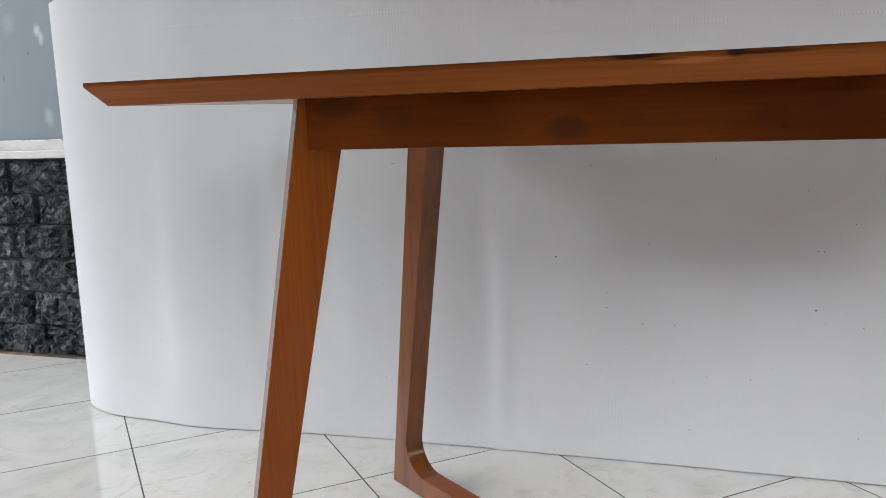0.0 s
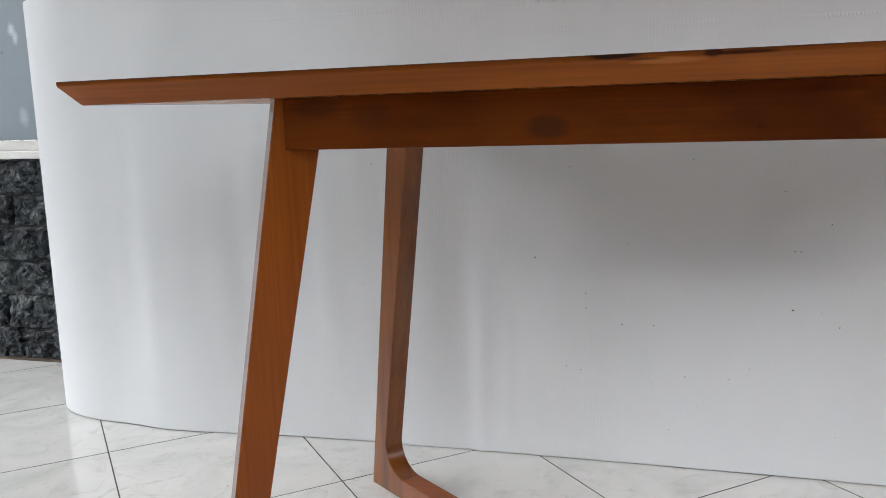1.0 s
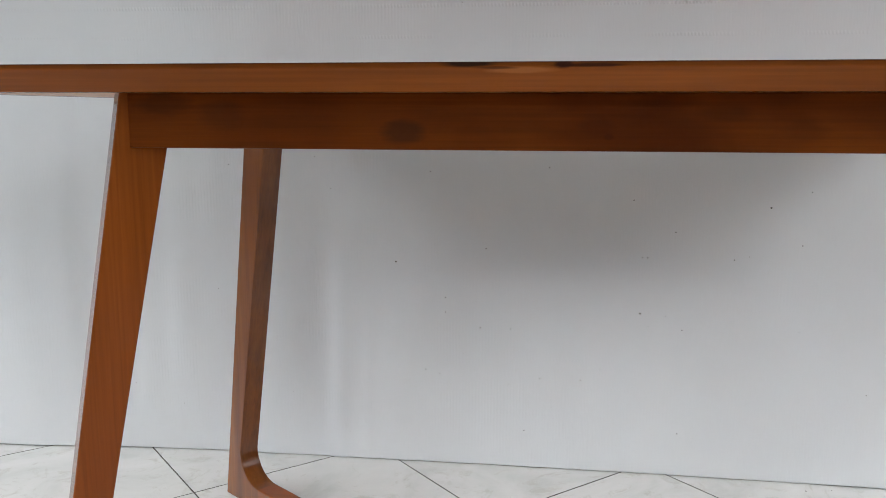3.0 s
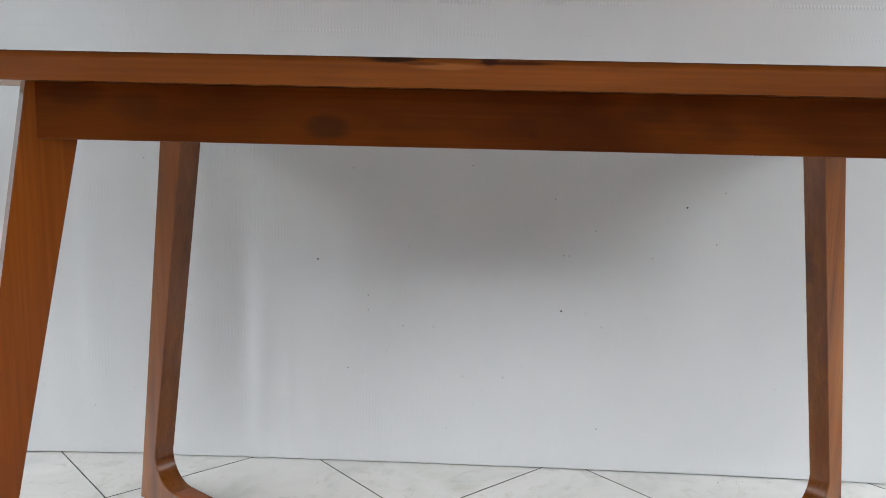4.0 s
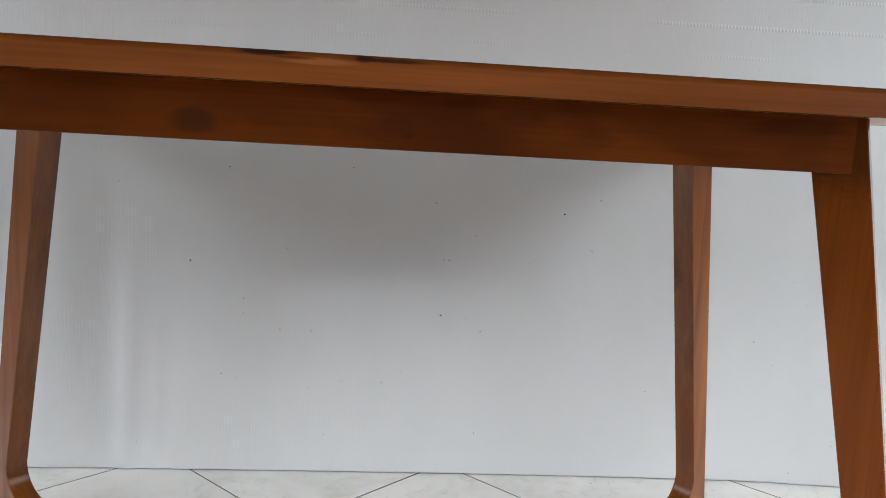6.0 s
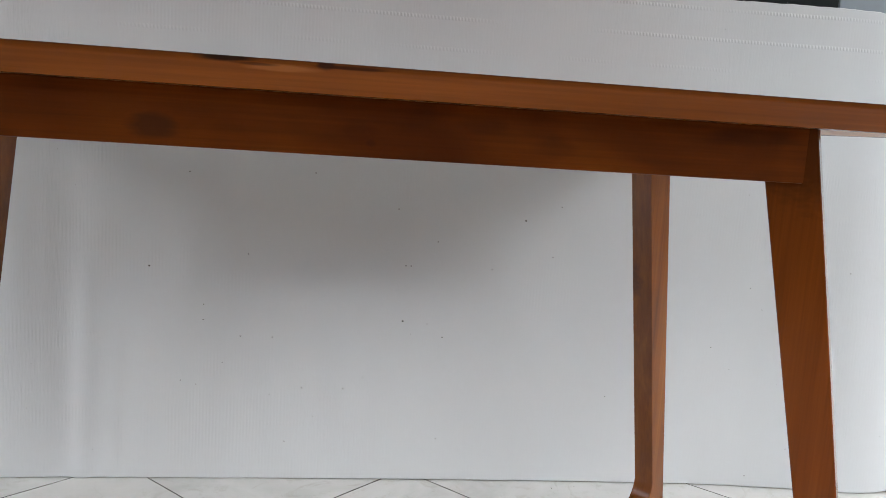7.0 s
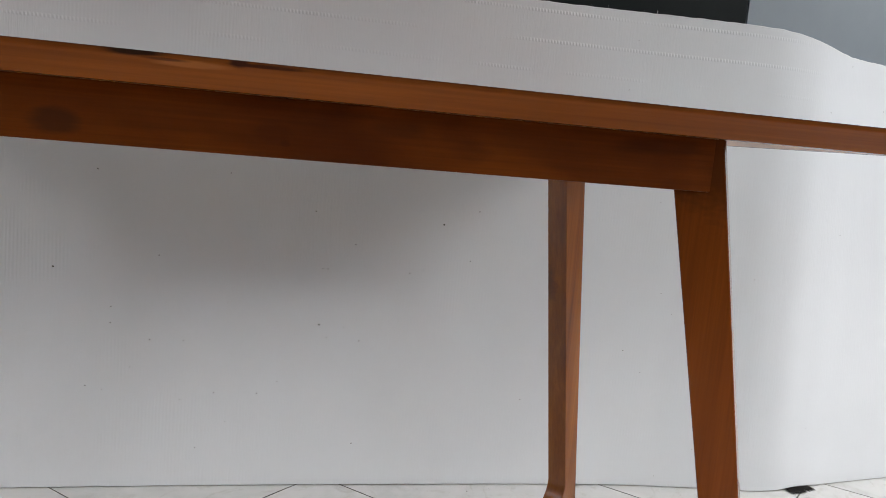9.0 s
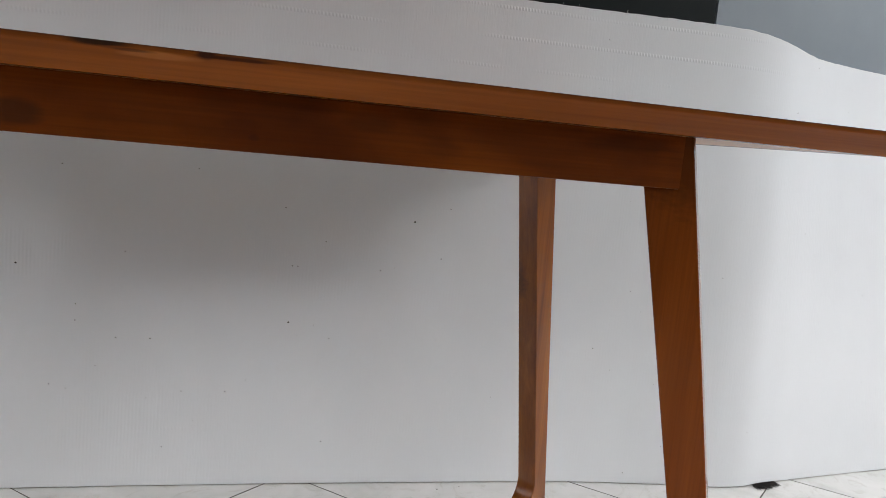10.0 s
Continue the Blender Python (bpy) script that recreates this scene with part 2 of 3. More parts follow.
w.set(Base_Color=w.ramp(w.noise(w.mapped((18, 40, 40)), 1.0, 5), [(0.3, (0.02, 0.018, 0.016)), (0.55, (0.07, 0.05, 0.035)), (0.75, (0.20, 0.16, 0.12))]), Roughness=0.9,
      Normal=w.bump(w.noise(w.mapped((90, 90, 90)), 1.0, 4), 0.5, 0.004))
M_DIRT = w.m
w = Mat("white_gloss_paint")
col = w.ramp(w.noise(w.mapped((14, 14, 30)), 1.0, 5, 0.6), [(0.3, (0.56, 0.575, 0.56)), (0.65, (0.70, 0.71, 0.70))])
sepz = w.t.nodes.new("ShaderNodeSeparateXYZ")
w.put(sepz.inputs[0], w.co.outputs["Object"])
chip = w.math("GREATER_THAN", w.math("ADD", w.grey(sepz.outputs[2], 0.648, 0.668, 0.0, 0.42), w.noise(w.mapped((26, 8, 60)), 1.0, 4, 0.6)), 0.93)
col = w.mix(chip, col, (0.20, 0.24, 0.26))
w.set(Base_Color=col, Roughness=0.35,
      Normal=w.bump(w.noise(w.mapped((25, 25, 90)), 1.0, 4), 0.15, 0.003))
M_WHITE = w.m
# blue-grey film on the window, scuffed white in places
w = Mat("blue_grey_film")
plain = w.mapped()
col = w.ramp(w.noise(w.mapped((2.5, 2.5, 1.6)), 1.0, 5, 0.6), [(0.3, (0.215, 0.27, 0.31)), (0.7, (0.275, 0.33, 0.37))])
for c, r, k in (((-1.946, 0.92, 0.985), (0.016, 0.1, 0.024), 0.8), ((-1.935, 0.92, 0.962), (0.013, 0.1, 0.024), 0.7), ((-1.936, 0.92, 0.735), (0.022, 0.1, 0.035), 0.4), ((-2.05, 0.92, 1.01), (0.03, 0.1, 0.04), 0.2)):
    col = w.mix(w.math("MULTIPLY", w.spot(plain, c, r, 0.2), k), col, (0.62, 0.68, 0.72))
for c, r in (((-2.089, 0.92, 0.852), (0.0035, 0.1, 0.014)), ((-1.988, 0.92, 0.922), (0.005, 0.1, 0.005))):
    col = w.mix(w.math("MULTIPLY", w.spot(plain, c, r, 0.2), 0.75), col, (0.06, 0.08, 0.09))
w.set(Base_Color=col, Roughness=w.grey(w.noise(w.mapped((7, 7, 7)), 1.0, 4), 0.3, 0.7, 0.3, 0.5))
M_FILM = w.m
w = Mat("dark_door_paint")
w.set(Base_Color=w.ramp(w.noise(w.mapped((6, 6, 2)), 1.0, 4), [(0.3, (0.006, 0.009, 0.010)), (0.7, (0.010, 0.014, 0.015))]), Roughness=0.5, Specular_IOR_Level=0.12)
M_DARK = w.m
w = Mat("terrace_plaster")
w.set(Base_Color=w.ramp(w.noise(w.mapped((1.5, 1.5, 1.5)), 1.0, 6), [(0.3, (0.62, 0.61, 0.58)), (0.7, (0.72, 0.71, 0.69))]), Roughness=0.85,
      Normal=w.bump(w.noise(w.mapped((90, 90, 90)), 1.0, 4), 0.2, 0.003))
M_PLASTER = w.m
w = Mat("black_bristle")
w.set(Base_Color=(0.012, 0.011, 0.011, 1), Roughness=0.45)
M_BRISTLE = w.m


# ---- mesh helpers ----
def mesh_of(bm, name, material, smooth=False, angle=20):
    bmesh.ops.recalc_face_normals(bm, faces=bm.faces[:])
    me = bpy.data.meshes.new(name)
    bm.to_mesh(me)
    bm.free()
    me.materials.append(material)
    if smooth:
        for p in me.polygons:
            p.use_smooth = True
        me.set_sharp_from_angle(angle=radians(angle))
    return me


def part(name, bm, material, parent, label="", smooth=False):
    ob = new(name, mesh_of(bm, name, material, smooth))
    ob.parent = parent
    if label:
        tagged(ob, label)
    return ob


def box(x0, x1, y0, y1, z0, z1, bevel=0.0, segments=2):
    bm = bmesh.new()
    bmesh.ops.create_cube(bm, size=1)
    for p in bm.verts:
        p.co = ((x0 + x1) / 2 + p.co.x * (x1 - x0), (y0 + y1) / 2 + p.co.y * (y1 - y0), (z0 + z1) / 2 + p.co.z * (z1 - z0))
    if bevel:
        bmesh.ops.bevel(bm, geom=bm.edges[:], offset=bevel, segments=segments, affect="EDGES", profile=0.5)
    return bm


def loft(rings, closed=True):
    """A tube of quads through rings of equally many points, capped at both ends."""
    bm = bmesh.new()
    vs = [[bm.verts.new(p) for p in ring] for ring in rings]
    n = len(vs[0])
    for a, b in zip(vs, vs[1:]):
        for i in range(n):
            bm.faces.new((a[i], a[(i + 1) % n], b[(i + 1) % n], b[i]))
    if closed:
        bm.faces.new(vs[0][::-1])
        bm.faces.new(vs[-1])
    return bm


def soften(bm, offset, segments=2, angle=28, ends=True):
    """Round the sharp edges; without ends, the two end caps stay crisp, to butt against the next piece."""
    bmesh.ops.recalc_face_normals(bm, faces=bm.faces[:])
    bm.faces.ensure_lookup_table()
    caps = set() if ends else {bm.faces[-1], bm.faces[-2]}
    sharp = [e for e in bm.edges if len(e.link_faces) == 2 and e.calc_face_angle(0) > radians(angle) and not caps & set(e.link_faces)]
    bmesh.ops.bevel(bm, geom=sharp, offset=offset, segments=segments, affect="EDGES", profile=0.5)
    return bm


# ---- ground and floor ----
tagged(new("ground", mesh_of(box(-400, 400, -400, 400, -0.30, -0.12), "ground", M_CONCRETE)), "grey concrete yard reaching away round the terrace", "ground", kind="structure")
TILE, TILE_TURN, TILE_O = 0.400, 0.7473, Vector((-1.2604, 0.3154, 0))
FLOOR_X, FLOOR_Y0, FLOOR_Y1 = 3.6, -3.2, 0.913
floor = tagged(new("floor", mesh_of(box(-FLOOR_X, FLOOR_X, FLOOR_Y0, FLOOR_Y1, -0.12, -0.0011), "floor", M_GROUT)), "terrace floor of cream glazed tiles laid diagonally with dark joints", "floor", kind="structure")

# ---- house wall behind: split stone base, white sill, filmed window, dark door ----
WALL_Y = 0.885
tagged(new("wall_north", mesh_of(box(-4.2, 4.2, WALL_Y + 0.010, 1.2, -0.12, 0.612), "wall_north", M_MORTAR)), "low house wall faced with black split stone", "wall", kind="structure")
tagged(new("wall_north_upper", mesh_of(box(-4.2, 4.2, 1.0, 1.2, 0.612, 2.8), "wall_north_upper", M_PLASTER)), "plain plastered house wall above the stone", "wall", kind="structure")
tagged(new("trim", mesh_of(soften(box(-4.2, -1.3, WALL_Y - 0.018, WALL_Y + 0.009, -0.001, 0.006), 0.002), "trim", M_DIRT)), "rusty mortar bead where the stone wall meets the tiles", "trim", kind="structure")
sill = tagged(new("window_sill"), "white painted window sill with dirty chipped upper edge", "sill", kind="structure")
part("ledge", box(-4.2, 0.3, WALL_Y - 0.022, WALL_Y + 0.115, 0.614, 0.637, 0.003), M_WHITE, sill)
part("bottom_rail", box(-4.2, 0.3, WALL_Y + 0.004, WALL_Y + 0.11, 0.637, 0.668, 0.002), M_WHITE, sill)


def window(name, x0, x1, label):
    ob = tagged(new(name), label, "window", kind="structure")
    part("pane", box(x0, x1, WALL_Y + 0.022, WALL_Y + 0.032, 0.668, 2.3), M_FILM, ob)
    part("window_frame", box(x0, x1, WALL_Y + 0.01, WALL_Y + 0.11, 2.3, 2.36, 0.003), M_WHITE, ob)
    return ob


window("window_1", -4.2, 0.3, "window pane covered with scuffed blue-grey film")
window("window_2", 1.225, 4.2, "plain blue-grey pane beside the dark door")
door = tagged(new("door_1"), "almost black door panel in the house wall", "door", kind="structure")
part("door_leaf", box(0.302, 1.2195, WALL_Y + 0.018, WALL_Y + 0.06, 0.614, 2.3, 0.002), M_DARK, door)
part("door_frame", box(0.302, 1.2195, WALL_Y + 0.012, WALL_Y + 0.11, 2.302, 2.36, 0.002), M_DARK, door)

# unseen light blocks: added roof, deep front beam, low terrace and yard walls
ROOF_Z, ROOF_Y = 3.0, -2.92
tagged(new("ceiling", mesh_of(box(-4.03, 3.25, ROOF_Y, 1.2, ROOF_Z, ROOF_Z + 0.15), "ceiling", M_PLASTER)), "added plain off-white roof slab, unseen, holding off the high sky", "ceiling", kind="structure")
tagged(new("beam_south", mesh_of(box(-3.96, 2.75, ROOF_Y, ROOF_Y + 0.15, 1.65, ROOF_Z), "beam_south", M_PLASTER)), "added deep plastered beam at the roof's front edge, unseen, limiting front light", "beam", kind="structure")
tagged(new("wall_south", mesh_of(box(-3.56, 3.56, -2.75, -2.6, -0.001, 1.17), "wall_south", M_TERRACOTTA)), "added breast-high terracotta plastered wall, unseen, blocking low front light", "wall", kind="structure")
tagged(new("wall_west", mesh_of(box(-3.75, -3.602, -3.2, 0.88, -0.12, 0.62), "wall_west", M_PLASTER)), "added low plastered wall at the terrace's end, unseen, trimming side light", "wall", kind="structure")
tagged(new("wall_east", mesh_of(box(3.602, 3.75, -3.2, 0.88, -0.12, 1.2), "wall_east", M_PLASTER)), "added plastered wall at the terrace's end, unseen, trimming side light", "wall", kind="structure")
for name, x0, x1 in (("wall_yard_west", -20, -5.0), ("wall_yard_east", 5.0, 20)):
    tagged(new(name, mesh_of(box(x0, x1, -8.2, -8.0, -0.12, 1.03), name, M_CONCRETE)), "added low weathered grey yard wall, unseen, trimming light near the horizon", "wall", kind="structure")

# ---- the table ----
H, UNDER, RAIL_Z = 0.7608, 0.7352, 0.6802
table = tagged(new("dining_table"), "varnished brown teak dining table on splayed crossed legs", "table")


def slab():
    """Tabletop: its edge has a thin upright lip and is cut back below."""
    def outline(lx, ly, z):
        return [(-lx, -ly, z), (lx, -ly, z), (lx, ly + 0.05, z), (-lx, ly + 0.05, z)]
    lip = 0.005
    rings = [outline(0.6813, 0.3546, UNDER), outline(0.6948, 0.3753, H - lip), outline(0.6948, 0.3753, H)]
    bm = soften(loft(rings), 0.0010)
    below = [f for f in bm.faces if f.normal.z < -0.95 and f.calc_area() > 0.1]
    bmesh.ops.inset_region(bm, faces=below, thickness=0.045)
    return bm


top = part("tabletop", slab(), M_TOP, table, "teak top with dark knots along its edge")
top.data.materials.append(M_RAW)
for face in top.data.polygons:
    if face.normal.z < -0.95 and face.area > 0.5:
        face.material_index = 1   # underside within the rim


def rail(p0, p1, thick):
    """An apron board from p0 to p1 (plan), standing thick behind that line."""
    a, b = Vector((*p0, 0)), Vector((*p1, 0))
    side = Vector((0, 0, 1)).cross(b - a).normalized() * thick
    ring = lambda q: [(q + s + Vector((0, 0, z)))[:] for s, z in ((Vector(), RAIL_Z), (side, RAIL_Z), (side, UNDER), (Vector(), UNDER))]
    return soften(loft([ring(a), ring(b)]), 0.0012)


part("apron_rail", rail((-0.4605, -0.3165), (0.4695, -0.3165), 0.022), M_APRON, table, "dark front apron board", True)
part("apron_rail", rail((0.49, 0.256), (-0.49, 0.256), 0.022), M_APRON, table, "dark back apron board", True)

# crossed U-frames: in-plane distances from the middle, at floor and under the top
PHI_F, PHI_R, BAR_H, BEND = 0.5955, 0.645, 0.040, 0.055
THICK_F, THICK_R = 0.0450, 0.0380
FRONT = dict(out=(0.6972, 0.5753), inn=(0.6670, 0.5201))
REAR = dict(out=(0.7791, 0.6643), inn=(0.7449, 0.6021))


def on_frame(r, s, z, mirror):
    """A point of a U-frame: r along it (front end below 0), s from -1 to 1 across its thickness."""
    k = min(1.0, max(0.0, (r + 0.45) / 0.9))
    k = k * k * (3 - 2 * k)
    s *= (THICK_F + (THICK_R - THICK_F) * k) / 2
    f = Vector((math.cos(PHI_F) * r + math.sin(PHI_F) * s, 0.0205 + math.sin(PHI_F) * r - math.cos(PHI_F) * s, z))
    q = Vector((math.cos(PHI_R) * r + math.sin(PHI_R) * s, -0.1482 + math.sin(PHI_R) * r - math.cos(PHI_R) * s, z))
    p = f.lerp(q, k)
    return (-p.x if mirror else p.x, p.y, p.z)


def leg(sizes, sign, mirror):
    """One leg, bent with a round inner corner into the start of its floor bar."""
    def at(pair, z):
        return pair[0] + (pair[1] - pair[0]) * z / UNDER
    sections = []
    for i in range(9):
        z = UNDER + (BAR_H + BEND - UNDER) * i / 8
        sections.append((at(sizes["out"], z), z, at(sizes["inn"], z), z))
    ri = at(sizes["inn"], BAR_H + BEND)
    steps = 10
    for i in range(1, steps + 1):
        a = math.pi / 2 * i / steps
        ir, iz = ri - BEND + BEND * math.cos(a), BAR_H + BEND - BEND * math.sin(a)
        if i <= steps // 2:
            oz = (BAR_H + BEND) * (1 - i / (steps // 2))
            o = (at(sizes["out"], oz), oz)
        else:
            o = (sizes["out"][0] + (ri - BEND - sizes["out"][0]) * (i - steps // 2) / (steps // 2), 0.0)
        sections.append((*o, ir, iz))
    t = 1.0
    rings = [[on_frame(sign * o, -t, oz, mirror), on_frame(sign * o, t, oz, mirror), on_frame(sign * n, t, nz, mirror), on_frame(sign * n, -t, nz, mirror)]
             for o, oz, n, nz in sections]
    return soften(loft(rings), 0.0016, ends=False), ri - BEND


def bar(r0, r1, mirror):
    t, steps = 1.0, 20
    rings = []
    for i in range(steps + 1):
        r = r0 + (r1 - r0) * i / steps
        rings.append([on_frame(r, s, z, mirror) for s, z in ((-t, 0.0), (t, 0.0), (t, BAR_H), (-t, BAR_H))])
    return soften(loft(rings), 0.0016, ends=False)


for mirror in (False, True):
    bm, end_f = leg(FRONT, -1, mirror)
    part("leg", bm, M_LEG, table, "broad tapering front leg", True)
    bm, end_r = leg(REAR, 1, mirror)
    part("leg", bm, M_LEG_REAR, table, "tapering back leg with rounded inner bend", True)
    if mirror:
        part("floor_bar", bar(-end_f, -0.028, True), M_BAR, table, "", True)
        part("floor_bar", bar(0.028, end_r, True), M_BAR, table, "", True)
    else:
        part("floor_bar", bar(-end_f, end_r, False), M_BAR, table, "", True)

# ---- white corrugated paper stood up behind the table ----
SHEET_X = [-1.42, -1.50, -1.57, -1.605, -1.610, -1.598, -1.562, -1.502, -1.405, -1.31, -1.207, -1.115, -1.04, -0.87, -0.717, -0.48, -0.2, 0.2, 0.5, 0.765, 0.88, 0.984, 1.086, 1.156, 1.223, 1.317, 1.405, 1.5, 1.63, 1.85, 2.1]
SHEET_Y = [0.794, 0.769, 0.724, 0.674, 0.614, 0.572, 0.537, 0.497, 0.473, 0.472, 0.464, 0.464, 0.470, 0.485, 0.494, 0.495, 0.497, 0.496, 0.492, 0.484, 0.474, 0.461, 0.443, 0.440, 0.453, 0.477, 0.492, 0.507, 0.527, 0.559, 0.594]


def sheet():
    px, py = np.array(SHEET_X), np.array(SHEET_Y)
    run = np.concatenate([[0], np.cumsum(np.hypot(np.diff(px), np.diff(py)))])
    s = np.linspace(0, run[-1], 700)
    kernel = np.exp(-0.5 * (np.arange(-30, 31) / 5.0) ** 2)
    kernel /= kernel.sum()
    fx, fy = (np.convolve(np.pad(np.interp(s, run, p), 30, mode="reflect", reflect_type="odd"), kernel, "valid") for p in (px, py))
    lean = np.clip((fx - 1.02) / 0.62, 0, 1)
    lean = 0.093 * (lean + np.sin(np.pi / 2 * lean)) - 0.056 * np.clip((fx - 1.61) / 0.5, 0, 1)
    blur = np.exp(-0.5 * (np.arange(-50, 51) / 13.0) ** 2)
    lean = np.convolve(np.pad(lean, 50, mode="edge"), blur / blur.sum(), "valid")
    heights = [0.0, 0.0015] + [k / 40 for k in range(1, 40)] + [0.9985, 1.0]
    rows = len(heights) - 1
    me_v, uv, faces = [], [], []
    for j in range(rows + 1):
        for i in range(len(s)):
            x, y = fx[i], fy[i]
            # the loose end sags and leans back towards the window
            sag = min(1.0, max(0.0, (x - 1.02) / 0.30))
            dip = min(1.0, max(0.0, (x + 0.4) / 0.8))
            z = (1.000 - 0.011 * dip + 0.0015 * math.sin(x * 9.0) - 0.0225 * sag * sag * (3 - 2 * sag) + 0.0012 * noise.noise((x * 40, 0, 0))) * heights[j] + (0.0018 + 0.0014 * noise.noise((x * 2.5, 7.0, 0)) + 0.004 * math.exp(-((x - 1.225) / 0.05) ** 2) if j < 2 else 0.0)
            h = heights[j]
            loose = 0.7 if x < -0.4 else 0.10 if x > 0.1 else 0.7 - 1.2 * (x + 0.4)
            ripple = loose * (0.3 + 0.7 * min(1.0, h / 0.2)) * (0.012 * noise.noise((s[i] * 5.5, h * 0.45, 2.0)) + (0.006 + 0.004 * min(1.0, max(0.0, (x + 1.15) / 0.3))) * noise.noise((s[i] * 14, h * 0.5, 5.0)))
            for x0, slant, width, swell, upto in ((-0.462, 0.02, 0.021, 0.0047, 0.52), (-0.405, 0.03, 0.017, 0.0028, 0.45), (-0.345, 0.16, 0.034, 0.0020, 0.62), (-1.22, 0.02, 0.10, 0.0060, 1.2), (-0.62, -0.02, 0.035, 0.0030, 0.60), (0.90, 0.0, 0.03, 0.0012, 0.8)):
                ripple -= swell * math.exp(-((x - x0 - slant * h) / width) ** 2) * min(1.0, max(0.0, (upto - h) / 0.25))
            me_v.append((x, y + lean[i] * h ** 1.3 + ripple, z))
            uv.append((s[i], z))
    n = len(s)
    for j in range(rows):
        for i in range(n - 1):
            a = j * n + i
            faces.append((a, a + 1, a + 1 + n, a + n))
    me = bpy.data.meshes.new("paper_sheet")
    me.from_pydata(me_v, [], faces)
    layer = me.uv_layers.new(name="UVMap")
    for loop in me.loops:
        layer.data[loop.index].uv = uv[loop.vertex_index]
    me.materials.append(M_PAPER)
    for p in me.polygons:
        p.use_smooth = True
    return me, fx, fy


backdrop = tagged(new("paper_sheet"), "tall white corrugated paper sheet standing in loose waves on the tiles", "paper sheet")
me, FX, FY = sheet()
web = new("sheet", me)
web.parent = backdrop
mod = web.modifiers.new("thickness", "SOLIDIFY")
mod.thickness, mod.offset = 0.004, -1.0

SPECKS = [(0.37, 0.54), (-0.34, 0.42), (0.14, 0.33), (-0.28, 0.2), (0.12, 0.55), (0.22, 0.09), (-0.68, 0.61), (0.2, 0.49), (0.31, 0.44), (0.14, 0.44), (0.15, 0.44), (-0.16, 0.45), (-0.24, 0.32), (-0.24, 0.35), (-0.17, 0.29), (-0.11, 0.29), (-0.05, 0.19), (-0.04, 0.61), (0.22, 0.3), (0.03, 0.19), (-0.58, 0.27), (0.44, 0.57), (0.43, 0.47), (-0.08, 0.08), (-0.27, 0.6), (0.776, 0.30), (0.878, 0.026), (1.042, 0.47)]


def specks():
    bm = bmesh.new()
    rng = random.Random(4)
    more = [(rng.uniform(-1.4, 1.5), rng.uniform(0.05, 0.97)) for _ in range(60)]
    for n, (x, z) in enumerate(SPECKS + more):
        size = 0.0021 if n < 3 else 0.0013 if n < len(SPECKS) else rng.uniform(0.0005, 0.0011)
        front = 8 + int(np.argmin(np.abs(FX[150:] - x))) + 142
        y = FY[front] - 0.0042
        ring = [bm.verts.new((x + size * math.cos(a) * rng.uniform(0.8, 1.2), y, z + 0.8 * size * math.sin(a))) for a in (math.tau * i / 7 for i in range(7))]
        tip = bm.verts.new((x, y - size * 0.35, z))
        for a, b in zip(ring, ring[1:] + ring[:1]):
            bm.faces.new((a, b, tip))
    return bm


tagged(part("fly_specks", specks(), M_SPECK, backdrop), "tiny dark specks", kind="stuff")


# frayed fibres along the cut upper edge
def fibres():
    bm = bmesh.new()
    rng = random.Random(9)
    for _ in range(14):
        x = rng.uniform(0.3, 1.08)
        i = 150 + int(np.argmin(np.abs(FX[150:] - x)))
        base, tip = Vector((x, FY[i] - 0.002, 0.986)), Vector((x + rng.uniform(-0.006, 0.006), FY[i] - 0.004, 0.991 + rng.uniform(0.002, 0.009) * rng.random()))
        for d in (Vector((0.0004, 0, 0)), Vector((0, 0.0004, 0))):
            bm.faces.new([bm.verts.new(p) for p in (base - d, base + d, tip + d * 0.3, tip - d * 0.3)])
    return bm


tagged(part("frayed_edge", fibres(), M_PAPER, backdrop), "loose paper fibres", kind="stuff")

# ---- grit on the tiles ----
def grit():
    bm = bmesh.new()
    rng = random.Random(14)
    known = [(-0.476, 0.157), (-1.608, 0.344), (-1.9, 0.78), (0.46, 0.46), (0.51, 0.47)]
    for x, y in known + [(rng.uniform(-2.0, 1.6), rng.uniform(-0.2, 0.42)) for _ in range(7)]:
        size, turn = rng.uniform(0.0007, 0.0018), rng.uniform(0, math.pi)
        rings = [[(x + r * size * (1.7 * math.cos(a) * math.cos(turn) - math.sin(a) * math.sin(turn)), y + r * size * (1.7 * math.cos(a) * math.sin(turn) + math.sin(a) * math.cos(turn)), z)
                  for a in (math.tau * i / 6 for i in range(6))] for r, z in ((1.0, 0.0003), (0.5, 0.0003 + size * 0.4))]
        vs = [[bm.verts.new(p) for p in ring] for ring in rings]
        for i in range(6):
            bm.faces.new((vs[0][i], vs[0][(i + 1) % 6], vs[1][(i + 1) % 6], vs[1][i]))
        bm.faces.new(vs[1])
    return bm


tagged(new("grit", mesh_of(grit(), "grit", M_SPECK)), "scattered dark grit lying on the floor tiles", "dirt", kind="stuff")

# ---- black bristles poking out under the sheet ----
tuft = tagged(new("broom_bristles"), "tuft of black broom bristles poking out under the sheet", "broom")


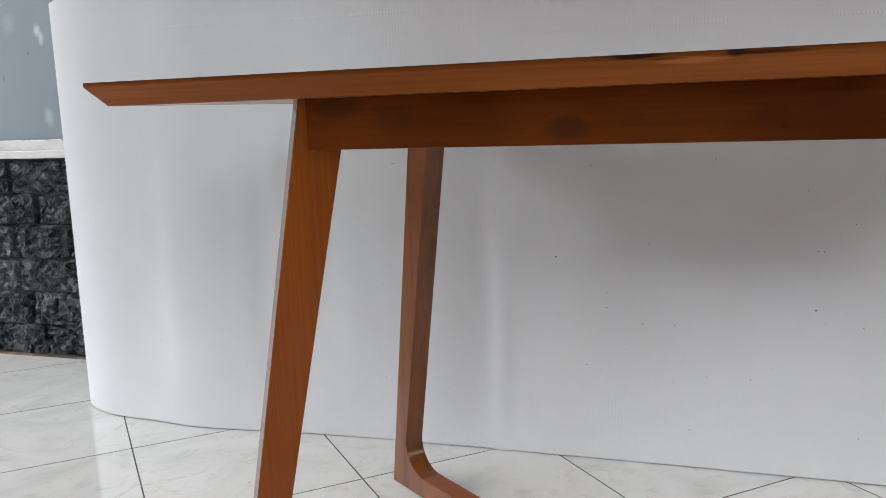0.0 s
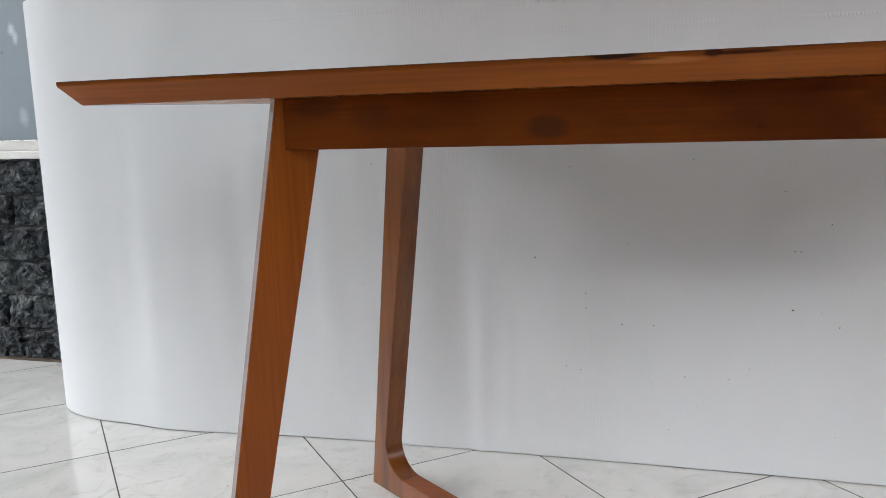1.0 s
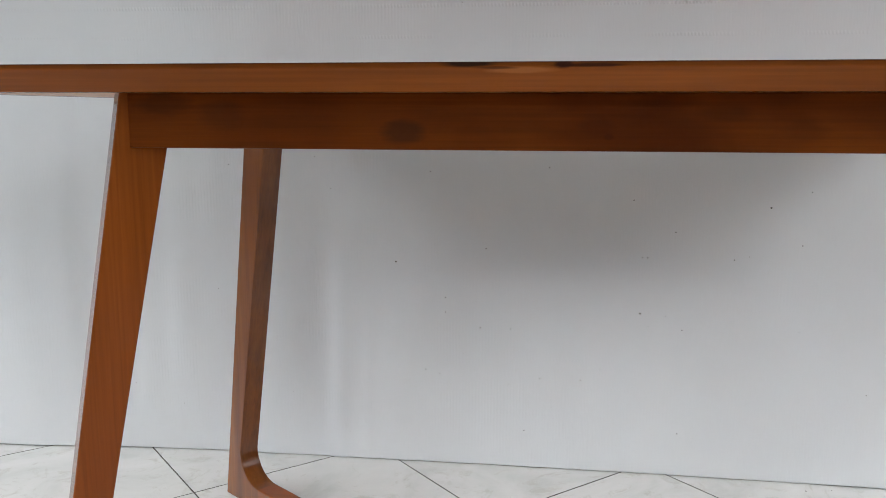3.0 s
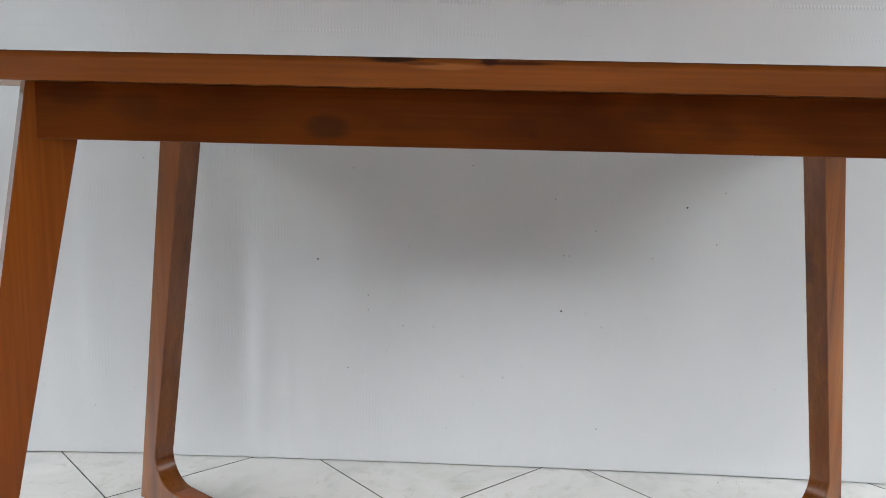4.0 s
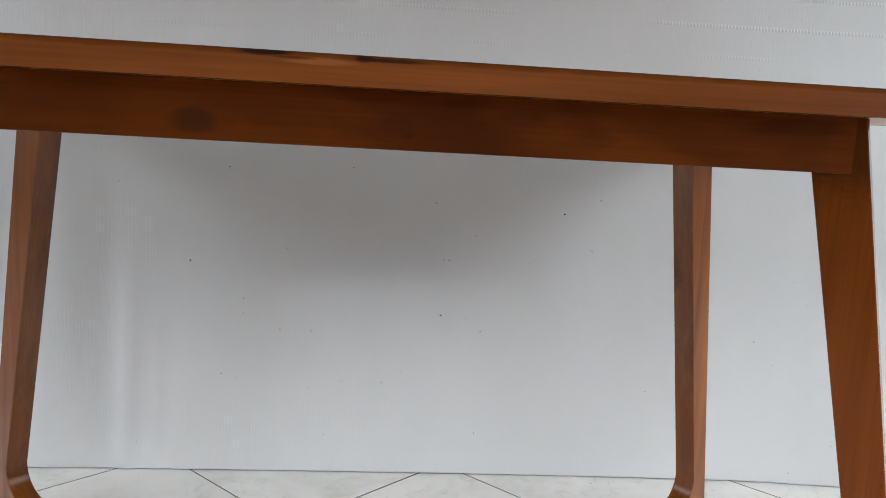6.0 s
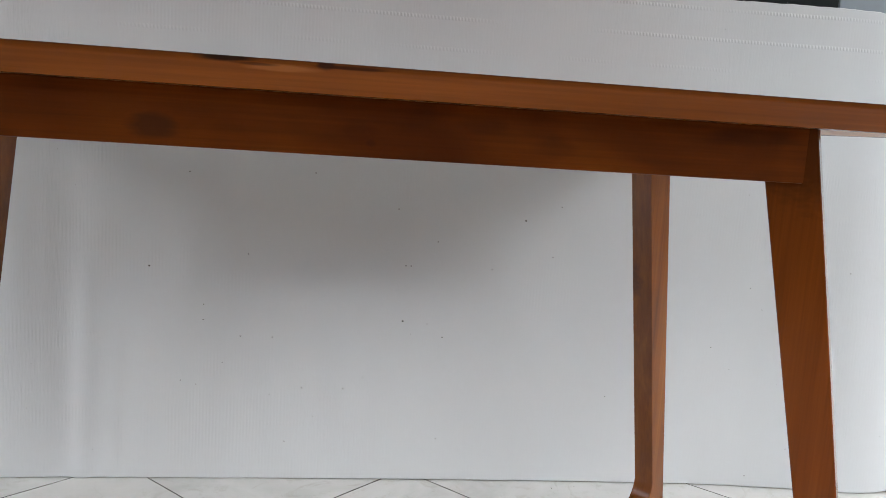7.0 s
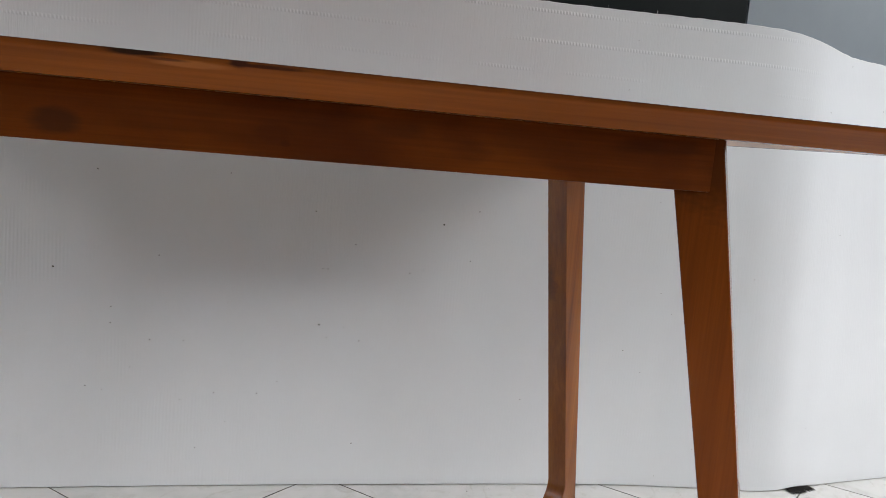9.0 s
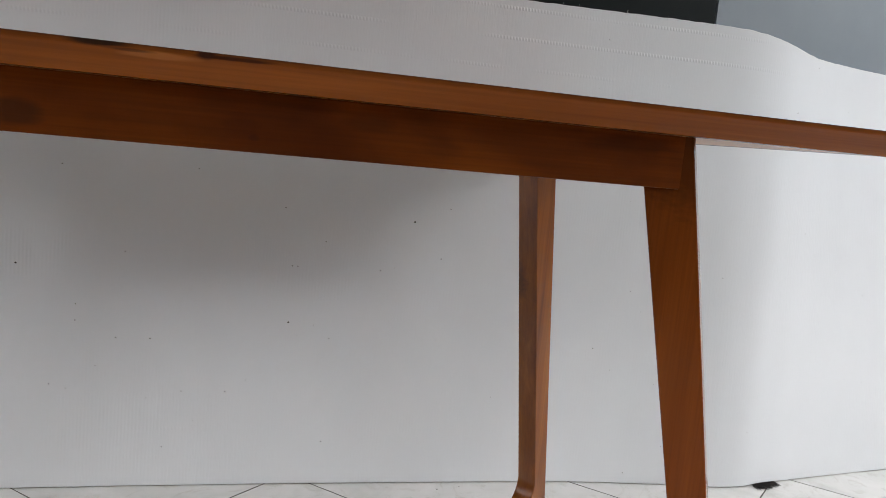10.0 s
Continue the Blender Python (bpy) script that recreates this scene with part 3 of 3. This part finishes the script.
def bristles():
    bm = bmesh.new()
    rng = random.Random(21)
    for i in range(420):
        u = rng.random()
        start = Vector((1.198 + 0.058 * u, 0.453 + 0.012 * u + rng.uniform(0, 0.008), 0.001 + rng.uniform(0, 0.0035)))
        way = Vector((rng.uniform(-0.35, 0.55) + 0.5 * u, -1, 0)).normalized()
        length = rng.uniform(0.014, 0.04) * (1.0 - 0.3 * u)
        thick = rng.uniform(0.0005, 0.0010)
        rings = []
        for j in range(4):
            t = j / 3
            c = start + way * length * t
            c.z = max(0.0008, start.z * (1 - t) ** 1.3 + 0.0008)
            side = Vector((-way.y, way.x, 0)) * thick * (1 - 0.7 * t)
            rings.append([(c + side)[:], (c - side)[:], (c + Vector((0, 0, thick * (1.2 - t))))[:]])
        vs = [[bm.verts.new(p) for p in r] for r in rings]
        for a, b in zip(vs, vs[1:]):
            for q in range(3):
                bm.faces.new((a[q], a[(q + 1) % 3], b[(q + 1) % 3], b[q]))
    return bm


tagged(part("bristle", bristles(), M_BRISTLE, tuft), kind="stuff")


# ---- pieces: stones of the wall ----
def stone_mesh(wd, ht, seed):
    bm = bmesh.new()
    nx, nz = 34, 18
    grid = []
    for j in range(nz + 1):
        line = []
        for i in range(nx + 1):
            u, t = i / nx, j / nz
            rim = min(u, 1 - u, t, 1 - t)
            p = Vector((u * wd * 30 + seed * 9.1, t * ht * 34, seed * 3.3))
            near = noise.voronoi(p)[0]
            depth = 0.022 * (near[1] - near[0] - 0.3) + 0.014 * noise.noise(p * 0.8) + 0.010 * noise.noise(p * 2.3) + 0.005 * noise.noise(p * 5.1)
            out = (0.006 if rim == 0 else 0.024) + depth * (0.3 if rim == 0 else 1.0)
            line.append(bm.verts.new(((u - 0.5) * wd, -max(0.001, out), t * ht)))
        grid.append(line)
    for a, b in zip(grid, grid[1:]):
        for i in range(nx):
            bm.faces.new((a[i], a[i + 1], b[i + 1], b[i]))
    loop = grid[0] + [r[-1] for r in grid[1:]] + grid[-1][-2::-1] + [r[0] for r in grid[-2:0:-1]]
    back = [bm.verts.new((p.co.x, 0.02, p.co.z)) for p in loop]
    for i in range(len(loop)):
        k = (i + 1) % len(loop)
        bm.faces.new((loop[k], loop[i], back[i], back[k]))
    return mesh_of(bm, "stone", M_STONE)


wall = bpy.data.objects["wall_north"]
STONE_ZS = [0.002, 0.099, 0.204, 0.307, 0.413, 0.508, 0.611]
STARTS = [-3.407, -3.25, -3.399, -3.283, -3.395, -3.283]
stones = [[stone_mesh(0.2 - 0.007, z1 - z0 - 0.0035, 7 * c + n + 1.0) for n in range(4)] for c, (z0, z1) in enumerate(zip(STONE_ZS, STONE_ZS[1:]))]
rng = random.Random(2)
for c, z0 in enumerate(STONE_ZS[:-1]):
    for n in range(12):
        ob = new("stone", stones[c][(n * 3 + c) % 4])
        ob.parent = wall
        ob.location = (STARTS[c] + 0.2 * n + 0.1, WALL_Y + 0.012 + rng.uniform(-0.003, 0.003), z0 + 0.001)

# ---- pieces: floor tiles, cut to the slab's edges ----
def tile_mesh(outline):
    """A tile with this outline (plan, metres from its own corner) and a slightly eased upper edge."""
    bm = bmesh.new()
    mid = Vector((sum(p[0] for p in outline) / len(outline), sum(p[1] for p in outline) / len(outline), 0))
    rings = []
    for inset, z in ((0.0, -0.009), (0.0, -0.0004), (0.0004, 0.0)):
        rings.append([bm.verts.new((Vector((*p, z)) + (mid - Vector((*p, 0))).normalized() * inset)[:]) for p in outline])
    n = len(outline)
    for a, b in zip(rings, rings[1:]):
        for k in range(n):
            bm.faces.new((a[k], a[(k + 1) % n], b[(k + 1) % n], b[k]))
    bm.faces.new(rings[-1])
    me = mesh_of(bm, "tile", M_TILE)
    me.materials.append(M_GROUT)
    for face in me.polygons:
        if face.normal.z < 0.9:
            face.material_index = 1   # edges buried in the joint
    return me


def cut(points, axis, limit, keep):
    """The part of a polygon on one side of a line x or y = limit."""
    out = []
    for a, b in zip(points, points[1:] + points[:1]):
        da, db = keep * (a[axis] - limit), keep * (b[axis] - limit)
        if da >= 0:
            out.append(a)
        if da * db < 0:
            out.append(a.lerp(b, da / (da - db)))
    return out


GAP = 0.0011
whole = [(GAP, GAP), (TILE - GAP, GAP), (TILE - GAP, TILE - GAP), (GAP, TILE - GAP)]
tile = tile_mesh(whole)
spin = Matrix.Rotation(TILE_TURN, 4, "Z")
rng = random.Random(5)
for i in range(-16, 17):
    for j in range(-16, 17):
        m = Matrix.Translation(TILE_O) @ spin @ Matrix.Translation((i * TILE, j * TILE, rng.uniform(-0.0003, 0.0)))
        corners = [m @ Vector((*p, 0)) for p in whole]
        inside = corners
        for axis, limit, keep in ((0, -FLOOR_X, 1), (0, FLOOR_X, -1), (1, FLOOR_Y0, 1), (1, FLOOR_Y1, -1)):
            inside = cut(inside, axis, limit, keep) if inside else inside
        if len(inside) < 3:
            continue
        if inside == corners:
            mesh = tile
        else:
            back = m.inverted()
            mesh = tile_mesh([(back @ p).to_2d()[:] for p in inside])
        ob = new("tile", mesh)
        ob.parent = floor
        ob.matrix_basis = m
